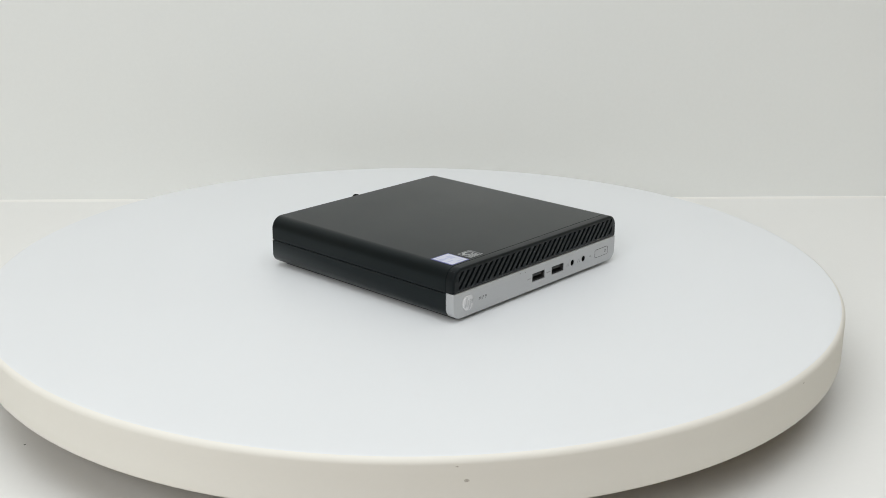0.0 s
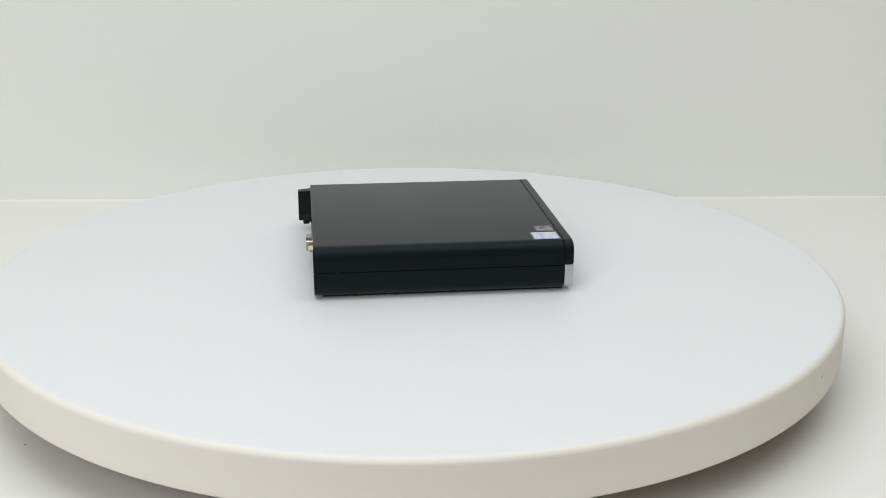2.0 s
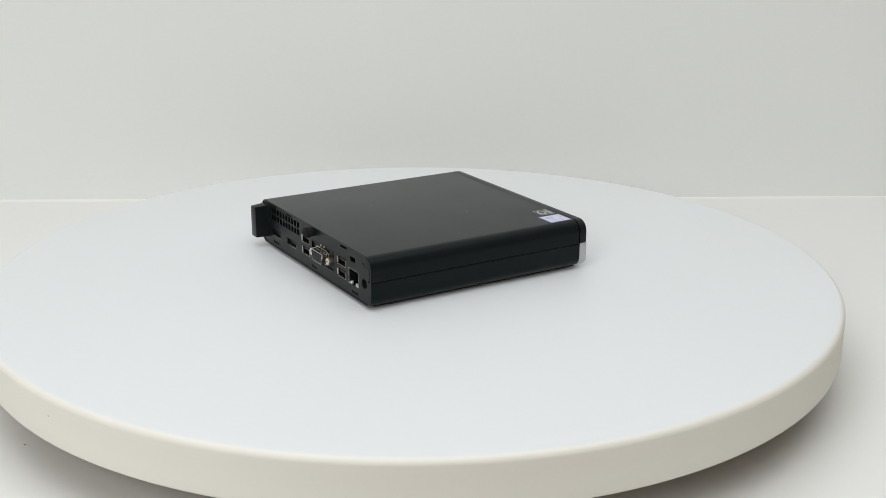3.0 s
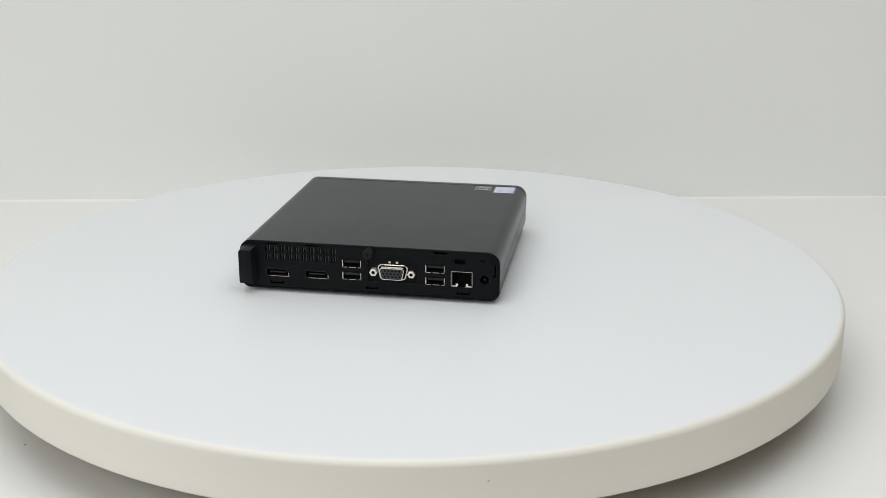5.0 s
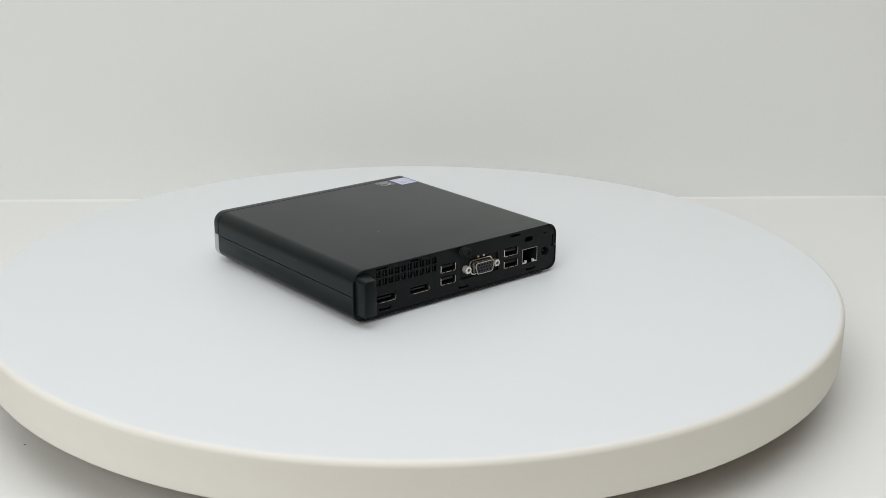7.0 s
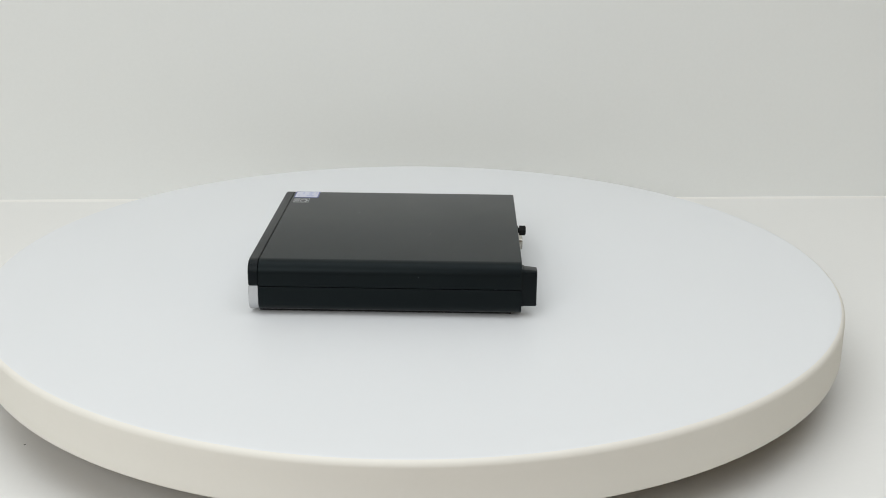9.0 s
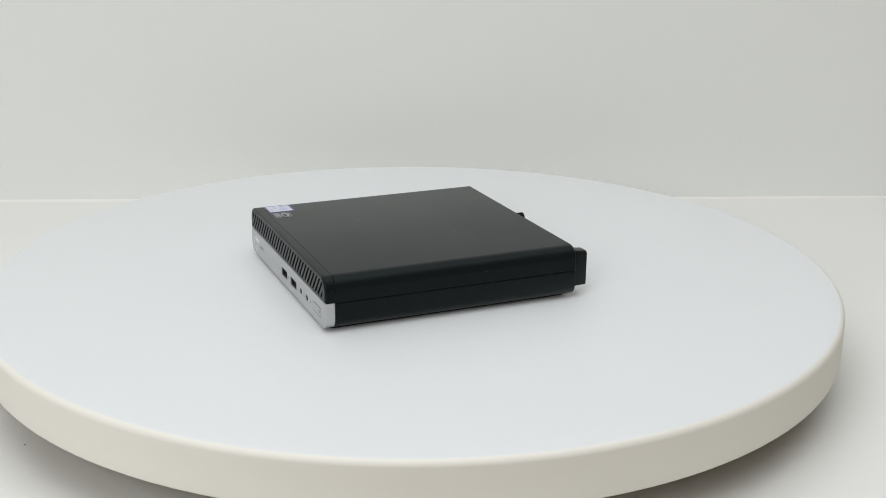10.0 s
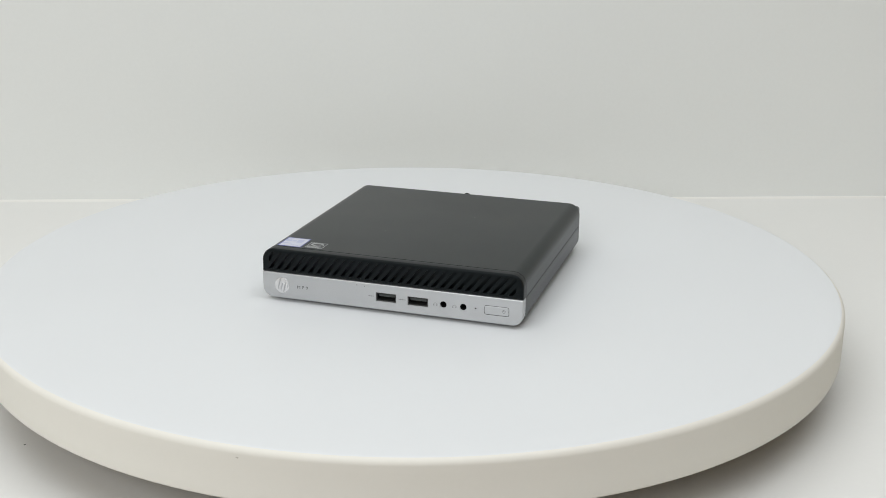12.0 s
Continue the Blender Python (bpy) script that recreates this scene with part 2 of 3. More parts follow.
# ---- the turntable ----
TOP = 0.8          # height of the platter's face, mm
RADIUS, THICK = 299.5, 30.5


def lathe(bm, profile, segments=160):
    rings = []
    for r, z in profile:
        if r < 1e-6:
            rings.append([bm.verts.new((0, 0, z))])
        else:
            rings.append([bm.verts.new((r * math.cos(2 * math.pi * k / segments), r * math.sin(2 * math.pi * k / segments), z)) for k in range(segments)])
    for a, b in zip(rings, rings[1:]):
        for k in range(segments):
            m = (k + 1) % segments
            if len(a) == 1:
                bm.faces.new((a[0], b[k], b[m]))
            elif len(b) == 1:
                bm.faces.new((a[k], a[m], b[0]))
            else:
                bm.faces.new((a[k], a[m], b[m], b[k]))


def build_turntable():
    table = thing("turntable", "round white turntable with a thick rim", "turntable")
    # unseen support, made wide so less light gets below the platter
    bm = bmesh.new()
    lathe(bm, [(0, -THICK - 8), (140, -THICK - 8), (140, FLOOR_Z * 1000 + 12), (160, FLOOR_Z * 1000 + 8), (160, FLOOR_Z * 1000), (0, FLOOR_Z * 1000)], 64)
    part("base", bm, EDGING, table, "unseen white drive base, widened to block light")
    bm = bmesh.new()
    r, z = RADIUS, TOP
    edge = [(r - 4.0 + 4.0 * math.sin(radians(a)), z - 4.0 + 4.0 * math.cos(radians(a))) for a in range(0, 91, 10)]
    lathe(bm, [(0, z), (100, z), (200, z), (r - 12, z)] + edge[:3])
    platter = part("platter", bm, LAMINATE, table, "smooth white round platter")
    bm = bmesh.new()
    foot = [(r - 2 + 2 * math.cos(radians(a)), z - THICK + 2 - 2 * math.sin(radians(a))) for a in range(0, 91, 30)]
    lathe(bm, edge[2:] + [(r, z - 12), (r, z - 22)] + foot)
    part("rim", bm, EDGING, platter, "rim of the platter, warm light in its colour")
    # unseen underside, coloured to deepen the shadow below the rim
    bm = bmesh.new()
    lathe(bm, [(r - 2, z - THICK), (r - 60, z - THICK), (0, z - THICK)])
    part("underside", bm, SHADOW_BROWN, platter, "unseen underside, browned to darken and warm the shadow")
    for angle, height, size in ((274.9, -11.9, 1.2), (274.0, -4.0, 0.6), (318.2, -4.8, 0.6), (154.2, -11.5, 0.6)):
        bm = bmesh.new()
        bmesh.ops.create_icosphere(bm, subdivisions=2, radius=size, matrix=pose(r * math.cos(radians(angle)), r * math.sin(radians(angle)), height, 0, 0, angle) @ Matrix.Diagonal((0.12, 1, 0.8, 1)))
        part("stain", bm, DIRT, platter, "small grey spot")
    return table, platter


turntable, platter = build_turntable()

bm = bmesh.new()
bmesh.ops.create_icosphere(bm, subdivisions=2, radius=0.5, matrix=Matrix.Diagonal((1.5, 0.8, 0.6, 1)))
for vert in bm.verts:
    vert.co += 0.25 * noise.noise_vector(vert.co * 1.7)
crumb = tagged(link("crumb", bm, INK), "tiny dark crumb lying on the white floor", "crumb")
crumb.matrix_world = pose(-0.2370, -0.163, FLOOR_Z + 0.0004, 0, 0, 20)

# ---- the small desktop computer ----
HALF_W, FRONT, BACK = 88.5, -87.2, 87.2
LOW, HIGH = 3.3, 36.9          # underside and top, above the zero level, mm
SEAM = 20.4
JOINT = -81.0                  # where the front bezel meets the body
GROWTH = 1.004                 # true size over the drawn one
PANEL = 86.7                   # face of the rear panel


def build_cover(pc):
    """The upper shell, open below, and the lower tray."""
    r, t = 8.5, 0.8
    steps = 8

    def arch(w, top, rad, z0):
        pts = [(w, z0)]
        for k in range(steps + 1):
            a = radians(90 * k / steps)
            pts.append((w - rad + rad * math.cos(a), top - rad + rad * math.sin(a)))
        pts += [(-x, z) for x, z in reversed(pts)]
        return pts

    outer = arch(HALF_W, HIGH, r, SEAM + 0.26)
    inner = arch(HALF_W - t, HIGH - t, r - t, SEAM + 0.26)
    bm = bmesh.new()
    ys = [JOINT + 0.25, JOINT + 0.75, BACK - 0.4, BACK]
    insets = [0.35, 0.0, 0.0, 0.3]
    rows = []
    for y, s in zip(ys, insets):
        rows.append([bm.verts.new((x * (1 - s / HALF_W), y, z - s * (z - SEAM) / (HIGH - SEAM))) for x, z in outer])
    inside = [[bm.verts.new((x, y, z)) for x, z in inner] for y in (ys[0], ys[-1])]
    n = len(outer)
    for a, b in zip(rows, rows[1:]):
        for i in range(n - 1):
            bm.faces.new((a[i], a[i + 1], b[i + 1], b[i]))
    for a, b in ((rows[0], inside[0]), (inside[0], inside[1]), (inside[1], rows[-1])):
        for i in range(n - 1):
            bm.faces.new((a[i], a[i + 1], b[i + 1], b[i]))
    for i in (0, n - 1):
        bm.faces.new([row[i] for row in rows] + [inside[1][i], inside[0][i]])
    cover = part("cover", bm, COVER, pc, "satin black metal top cover", 30)

    bm = bmesh.new()
    low = 6.0
    outer = [(HALF_W, SEAM - 0.26)]
    for k in range(7):
        a = radians(-90 * k / 6)
        outer.append((HALF_W - 0.8 - low + low * math.cos(a) + (0.8 if k == 0 else 0.8 * (1 - k / 6)), LOW + low + low * math.sin(a)))
    outer += [(-x, z) for x, z in reversed(outer)]
    inner = [(x * (1 - 0.8 / HALF_W), z + 0.8 * (SEAM - z) / (SEAM - LOW)) for x, z in outer]
    rows = [[bm.verts.new((x, y, z)) for x, z in o] for o, y in ((outer, JOINT + 0.25), (outer, BACK - 0.3), ([(x * 0.998, z) for x, z in outer], BACK), (inner, BACK), (inner, JOINT + 0.25))]
    for r0, r1 in zip(rows, rows[1:] + rows[:1]):
        for i in range(len(outer) - 1):
            bm.faces.new((r0[i], r0[i + 1], r1[i + 1], r1[i]))
    for i in (0, len(outer) - 1):
        bm.faces.new([row[i] for row in rows])
    part("tray", bm, COVER, pc, "satin black lower chassis tray", 30)
    # added hidden block whose black colour makes the seams dark
    bm = a_box(-HALF_W + 1.3, HALF_W - 1.3, JOINT + 0.4, 70.0, 12.0, HIGH - 9.5)
    part("gap_shade_core", bm, CAVITY, pc, "added black core that darkens the seams")
    # base pan; its extra width puts contact shadow in as black shape
    bm = bmesh.new()
    prism(bm, [(-80, LOW + 0.4), (-82.4, LOW - 0.2), (-80.6, TOP + 0.7), (80.6, TOP + 0.7), (82.4, LOW - 0.2), (80, LOW + 0.4)], FRONT + 6.0, BACK - 6.0)
    part("base_pan", bm, RUBBER, pc, "black sunken base pan, widened to deepen the contact shadow")
    for y in (-60, 60):
        for x in (-62, 62):
            bm = bmesh.new()
            m = Matrix.Translation((x, y, (TOP + LOW) / 2))
            bmesh.ops.create_cone(bm, cap_ends=True, segments=24, radius1=7, radius2=7.5, depth=LOW - TOP, matrix=m)
            part("foot", bm, RUBBER, pc, "low black rubber foot")
    return cover


def usb_port(parent, x0, x1, z0, z1, face, inward, shell_mat, tongue_mat, name="usb_port"):
    """An upright-standing socket: a plated sleeve in shaded colours, a tongue and a dark throat."""
    bm = bmesh.new()
    tube(bm, rounded(x0, x1, z0, z1, 0.4, 0.4, 3), rounded(x0 + 0.45, x1 - 0.45, z0 + 0.45, z1 - 0.45, 0.3, 0.3, 3), face + inward * 0.15, face + inward * 9)
    port = part(name, bm, shell_mat, parent, "plated socket sleeve, its shade in the colour")
    bm = a_box(x0 + 0.4, x1 - 0.4, min(face + inward * 8, face + inward * 9), max(face + inward * 8, face + inward * 9), z0 + 0.4, z1 - 0.4)
    part("throat", bm, CAVITY, port)
    h = z1 - z0
    ya, yb = face + inward * 1.2, face + inward * 8.2
    bm = a_box(x0 + 1.2, x1 - 1.2, min(ya, yb), max(ya, yb), z0 + 0.50 * h, z0 + 0.80 * h, bevel=0.2)
    part("tongue", bm, tongue_mat, port, "dark plastic contact tongue")
    return port


def text_part(name, body, size, x, z, y, mat, parent, label):
    curve = bpy.data.curves.new(name, "FONT")
    curve.body, curve.size, curve.extrude, curve.space_character = body, size, 0.00004, 1.7
    holder = bpy.data.objects.new(name, curve)
    scene.collection.objects.link(holder)
    mesh = bpy.data.meshes.new_from_object(holder.evaluated_get(bpy.context.evaluated_depsgraph_get()))
    bpy.data.objects.remove(holder)
    mesh.transform(pose(x * 0.001, y * 0.001, z * 0.001, 90, 0, 0))
    mesh.materials.clear()
    mesh.materials.append(mat)
    ob = new(name, mesh)
    ob.parent = parent
    ob["label"] = label
    return ob


def build_front(pc):
    # silver lower half
    usb_a, usb_b = (-8.7, 5.0, 9.2, 15.0), (12.8, 26.5, 9.0, 14.8)
    jacks = [(36.7, 12.1), (49.8, 12.0)]
    button = (63.8, 79.3, 9.2, 14.8)
    edge = SEAM + 0.3
    bm = bmesh.new()
    faceplate(bm, -HALF_W, HALF_W, LOW, edge, 7.0, 0.25, FRONT, JOINT, 0.7, rects=[usb_a, usb_b],
              rounds=[(x, z, 2.15) for x, z in jacks] + [(57.9, 12.0, 0.55)])
    silver = part("silver_panel", bm, SILVER, pc, "silver front panel with ports and power button")
    # black plate in place of the shade inside the front openings
    bm = a_box(-HALF_W + 8, HALF_W - 8, JOINT + 0.1, JOINT + 1.0, LOW + 1.5, edge - 0.5)
    part("panel_back", bm, CAVITY, silver, "black plate for the shade behind the panel")
    for u in (usb_a, usb_b):
        usb_port(silver, u[0] + 0.25, u[1] - 0.25, u[2] + 0.25, u[3] - 0.25, FRONT + 0.3, 1.0, SLEEVE, TONGUE)
    for x, z in jacks:
        bm = bmesh.new()
        n = 24
        ring = lambda r: [(x + r * math.cos(2 * math.pi * k / n), z + r * math.sin(2 * math.pi * k / n)) for k in range(n)]
        tube(bm, ring(2.2), ring(1.6), FRONT + 0.5, FRONT + 7)
        part("audio_jack", bm, CAVITY, silver, "round black audio socket")
    # no real gap here: a dark ring carries its shade as colour
    bm = bmesh.new()
    tube(bm, rounded(button[0] - 0.3, button[1] + 0.3, button[2] - 0.3, button[3] + 0.3, 1.4, 1.4, 5), rounded(button[0], button[1], button[2], button[3], 1.1, 1.1, 5), FRONT - 0.04, FRONT + 0.3)
    part("button_outline", bm, GAP, silver, "thin dark ring for the gap's shade round the button")
    bm = bmesh.new()
    faceplate(bm, button[0], button[1], button[2], button[3], 1.1, 1.1, FRONT - 0.12, FRONT + 0.5, 0.25)
    power = part("power_button", bm, SILVER, silver, "silver rectangular power button")
    bm = bmesh.new()
    n = 16
    tube(bm, [(76.2 + 1.1 * math.cos(2 * math.pi * k / n), 12.0 + 1.1 * math.sin(2 * math.pi * k / n)) for k in range(n)],
         [(76.2 + 0.75 * math.cos(2 * math.pi * k / n), 12.0 + 0.75 * math.sin(2 * math.pi * k / n)) for k in range(n)], FRONT - 0.16, FRONT + 0.1)
    box(bm, 76.0, 76.4, FRONT - 0.17, FRONT + 0.1, 12.2, 13.5)
    part("power_mark", bm, INK, power, "small grey power mark")
    bm = bmesh.new()
    rod(bm, 57.9, 12.0, FRONT + 0.2, FRONT + 2, 0.55, 12)
    part("indicator_light", bm, PORT, silver, "tiny unlit indicator")
    # round badge: a pale disc with plain slanted strokes
    bm = bmesh.new()
    rod(bm, -74.7, 12.3, FRONT - 0.35, FRONT + 0.1, 5.3, 48, 0.15)
    badge = part("badge", bm, LOGO_PALE, silver, "round polished badge")
    for x, z0, z1 in ((-77.2, 9.4, 16.4), (-75.0, 9.4, 13.8), (-72.9, 8.0, 14.6), (-71.0, 11.0, 14.2)):
        bm = bmesh.new()
        s = 0.28
        prism(bm, [(x + s * (z0 - 12), z0), (x + 0.75 + s * (z0 - 12), z0), (x + 0.75 + s * (z1 - 12), z1), (x + s * (z1 - 12), z1)], FRONT - 0.42, FRONT - 0.3)
        part("badge_stroke", bm, LOGO_DARK, badge, "grey slanted stroke")
    text_part("model_lettering", "MP9", 0.0031, -64.0, 11.1, FRONT - 0.03, GAP, silver, "small grey lettering")
    # small printed marks beside the sockets
    for x, z, w in ((-14.3, 12.2, 4.4), (6.8, 12.1, 4.6)):
        bm = bmesh.new()
        box(bm, x, x + w, FRONT - 0.03, FRONT + 0.05, z - 0.25, z + 0.15)
        box(bm, x + 0.8, x + 1.2, FRONT - 0.03, FRONT + 0.05, z - 0.6, z + 0.6)
        box(bm, x + 2.2, x + 2.6, FRONT - 0.03, FRONT + 0.05, z - 0.5, z + 0.6)
        part("socket_mark", bm, PRINT, silver, "small printed mark")
    for x in (31.4, 44.0):
        bm = bmesh.new()
        arc = [(math.cos(radians(a)), math.sin(radians(a))) for a in range(-10, 191, 20)]
        prism(bm, [(x + 1.2 * c, 11.6 + 1.2 * s) for c, s in arc] + [(x + 0.9 * c, 11.6 + 0.9 * s) for c, s in reversed(arc)], FRONT - 0.03, FRONT + 0.05)
        box(bm, x - 1.35, x - 0.7, FRONT - 0.03, FRONT + 0.05, 10.7, 11.7)
        box(bm, x + 0.7, x + 1.35, FRONT - 0.03, FRONT + 0.05, 10.7, 11.7)
        part("socket_mark", bm, PRINT, silver, "small printed headphone mark")
    for x, z in ((-21.8, 18.5), (-16.6, 18.2)):
        bm = bmesh.new()
        rod(bm, x, z, FRONT - 0.04, FRONT + 0.1, 0.35, 10)
        part("scuff", bm, INK, silver, "tiny dark nick")

    # black upper half with its slanted grille
    gx, g0, g1 = 85.9, 23.0, 34.4
    bm = bmesh.new()
    faceplate(bm, -HALF_W, HALF_W, edge + 0.12, HIGH, 0.3, 8.3, FRONT, JOINT, 1.3, rects=[(-gx + 2.2, gx - 2.2, g0, g1)], wall=2.4, hub=(gx - 2.2, g1))
    bezel = part("black_bezel", bm, BEZEL, pc, "black plastic bezel with slanted vents")
    bm = bmesh.new()
    prism(bm, [(FRONT + 4.4, g0 - 1.0), (JOINT + 0.15, g0 - 1.0), (JOINT + 0.15, g1 + 0.3), (FRONT + 1.4, g1 + 0.3)], -gx, gx)
    for vert in bm.verts:
        vert.co = Vector((vert.co.y, vert.co.x, vert.co.z))
    part("grille_backing", bm, BEZEL, bezel, "sloping black plate behind the vents")
    pitch, slot, slant = 5.63, 2.6, 0.80
    lean = slant * (g1 - g0)
    for i in range(-3, 31):
        x0 = -84.3 + pitch * i + slot
        x1 = x0 + pitch - slot
        bar = [(x0, g0), (x1, g0), (x1 + lean, g1), (x0 + lean, g1)]
        bar = clip(clip(bar, 0, gx - 2.2, True), 0, -gx + 2.2, False)
        if len(bar) < 3:
            continue
        bm = bmesh.new()
        prism(bm, bar, FRONT + 0.02, FRONT + 1.9)
        part("grille_bar", bm, BEZEL, bezel)


def build_stickers(cover):
    z = HIGH
    bm = a_box(-81.2, -64.6, -79.2, -60.8, z, z + 0.12)
    label = part("processor_sticker", bm, BLUE, cover, "white sticker with a blue border")
    bm = a_box(-80.1, -65.3, -78.4, -61.7, z + 0.1, z + 0.16)
    field = part("sticker_field", bm, PAPER, label, "white printed field")
    for x0, x1, y0, y1 in ((-80.0, -75.6, -69.0, -65.6), (-75.0, -72.4, -68.6, -66.4), (-71.8, -67.6, -70.4, -64.8), (-80.0, -73.5, -73.6, -72.4), (-72.6, -67.6, -76.6, -75.6), (-80.0, -75.5, -63.8, -63.1)):
        bm = a_box(x0, x1, y0, y1, z + 0.14, z + 0.19)
        part("print_bar", bm, PALE_BLUE, label)
    x0, x1, y0, y1 = -62.4, -49.6, -78.4, -66.2
    bm = a_box(x0, x1, y0, y1, z, z + 0.12)
    second = part("graphics_sticker", bm, FOIL_DARK, cover, "dark sticker with silver print")
    bm = bmesh.new()
    for a, b, c, d in ((x0 + 0.4, x1 - 0.4, y1 - 0.75, y1 - 0.4), (x0 + 0.4, x1 - 0.4, y0 + 0.4, y0 + 0.75), (x0 + 0.4, x0 + 0.75, y0 + 0.75, y1 - 0.75), (x1 - 0.75, x1 - 0.4, y0 + 0.75, y1 - 0.75)):
        box(bm, a, b, c, d, z + 0.1, z + 0.16)
    part("sticker_border", bm, FOIL, second, "thin silver border")
    bm = bmesh.new()
    n = 20
    outer = [(-56.0 + 4.6 * math.cos(2 * math.pi * k / n), -70.4 + 2.9 * math.sin(2 * math.pi * k / n)) for k in range(n)]
    inner = [(-55.5 + 3.4 * math.cos(2 * math.pi * k / n), -70.7 + 1.8 * math.sin(2 * math.pi * k / n)) for k in range(n)]
    tube(bm, outer, inner, 0.0, 0.05)
    for vert in bm.verts:
        vert.co = Vector((vert.co.x, vert.co.z, z + 0.12 + vert.co.y))
    part("print_ring", bm, FOIL, second, "silver ring print")
    for y, b in ((-77.1, -51.2), (-75.9, -52.8), (-74.7, -51.8)):
        bm = a_box(x0 + 1.1, b, y, y + 0.65, z + 0.1, z + 0.16)
        part("print_bar", bm, FOIL, second)
    for x, y, s in ((-25.0, -26.0, 0.28), (24.0, 27.0, 0.3)):
        bm = bmesh.new()
        bmesh.ops.create_icosphere(bm, subdivisions=1, radius=s, matrix=Matrix.Translation((x, y, z)))
        part("dust_speck", bm, SPECK, cover)
    bm = bmesh.new()
    bmesh.ops.create_icosphere(bm, subdivisions=1, radius=0.2, matrix=Matrix.Translation((HALF_W, 21.8, 28.1)))
    part("dust_speck", bm, SPECK, cover)


def build_rear(pc):
    dps = [(54.6, 70.8, 11.7, 17.4), (27.2, 43.6, 11.7, 17.3)]
    usbs = [(4.6, 17.7, 20.8, 27.0), (4.6, 17.7, 12.3, 18.4), (-51.9, -38.7, 20.4, 26.7), (-51.9, -38.7, 12.0, 18.1)]
    vga = (-33.8, 0.8, 12.2, 26.8)
    lan = (-70.2, -56.0, 11.7, 22.5)
    lock = (-65.6, -58.4, 27.7, 31.0)
    vents = []
    for row in (29.2, 23.7):
        for k in range(10):
            x = 70.4 - k * 5.05
            vents.append((x - 3.6, x, row, row + 4.3))
    notches = [(58.5, 68.0, 6.6, 7.8), (-6.6, 1.7, 6.6, 7.8), (-68.9, -60.0, 6.4, 7.6), (33.7, 42.8, 34.2, 35.3), (-53.6, -44.4, 33.7, 35.3), (61.0, 70.0, 34.3, 35.3)]
    notches += [(q, q + 0.9, d, d + 0.9) for a, b, c, d in notches if c < 20 for q in (a, b - 0.9)]
    slit = (-85.6, -84.7, 19.8, 31.6)
    hook = (-84.7, -83.6, 19.8, 21.0)
    mark = (-78.6, -75.4, 30.4, 31.2)
    bm = bmesh.new()
    w = HALF_W - 0.95
    faceplate(bm, -w, w, LOW + 0.9, HIGH - 0.95, 4.5, 7.5, PANEL, PANEL - 14, 0.25, rects=dps + usbs + [vga, lan, lock, mark, slit, hook] + vents + notches,
              rounds=[(-78.1, 17.3, 3.6)], wall=1.0)
    panel = part("rear_panel", bm, STEEL_BLACK, pc, "black rear panel full of sockets")
    # black plate in place of the shade inside the rear openings
    bm = bmesh.new()
    prism(bm, rounded(-w + 1, w - 1, LOW + 2, HIGH - 2.2, 3.5, 7.0), PANEL - 13.0, PANEL - 11.0)
    part("panel_back", bm, CAVITY, panel, "black plate for the shade behind the rear panel")
    # fins seen through the vents
    for k in range(20):
        x = 69.6 - (k // 2) * 5.05 - 1.75 * (k % 2)
        bm = a_box(x - 0.22, x + 0.22, PANEL - 8, PANEL - 1.3, 23.0, 34.0)
        part("cooling_fin", bm, FIN, panel)
    for x0, x1, z0, z1 in dps:
        bm = bmesh.new()
        cut = 1.4
        outer = [(x0 + 0.1, z0 + 0.1), (x1 - 0.1, z0 + 0.1), (x1 - 0.1, z1 - 0.1), (x0 + 0.1 + cut, z1 - 0.1), (x0 + 0.1, z1 - 0.1 - cut)]
        inner = [(x0 + 0.6, z0 + 0.6), (x1 - 0.6, z0 + 0.6), (x1 - 0.6, z1 - 0.6), (x0 + 0.6 + cut, z1 - 0.6), (x0 + 0.6, z1 - 0.6 - cut)]
        tube(bm, outer, inner, PANEL - 0.1, PANEL - 8)
        port = part("display_port", bm, PORT, panel, "black display socket")
        bm = a_box(x0 + 2.5, x1 - 2.5, PANEL - 7, PANEL - 1.5, z0 + 2.3, z0 + 3.4)
        part("tongue", bm, PORT, port)
        # added strip whose pale metal stands for the lit inner wall
        bm = a_box(x0 + 0.15, x0 + 0.45, PANEL - 0.8, PANEL + 0.05, z0 + 0.3, z1 - 2.8)
        part("sleeve_glint", bm, CHROME, port, "bright strip for the light on the sleeve wall")
        for a, b in ((x0 + 1.0, (x0 + x1) / 2 - 0.4), ((x0 + x1) / 2 + 0.4, x1 - 3.2)):
            bm = a_box(a, b, PANEL - 0.8, PANEL + 0.05, z0 + 0.2, z0 + 0.48)
            part("spring", bm, SPRING, port, "bright contact spring")
    for x0, x1, z0, z1 in usbs:
        # rear sleeves get near-black so the inside looks shaded
        port = usb_port(panel, x0 + 0.1, x1 - 0.1, z0 + 0.1, z1 - 0.1, PANEL + 0.05, -1.0, CAVITY, TONGUE_BLUE if x0 > 0 and z0 < 15 else PORT)
        # strips added as glints of the lit sleeve walls
        for xe, metal in ((x0 + 0.2, CHROME), (x1 - 0.58, BRIGHT)):
            bm = a_box(xe, xe + 0.38, PANEL - 0.7, PANEL + 0.06, z0 + 0.6, z1 - 0.9)
            part("sleeve_glint", bm, metal, port, "bright strip for the light on the sleeve wall")
        for a, b in ((x0 + 0.6, x0 + 2.2), (x0 + 3.6, x0 + 8.2), (x0 + 9.6, x1 - 0.9)):
            bm = a_box(a, b, PANEL - 0.7, PANEL + 0.04, z0 + 0.2, z0 + 0.48)
            part("spring", bm, SPRING, port, "bright contact spring")
    # video socket
    cx, cz = -17.0, 19.6
    bm = bmesh.new()
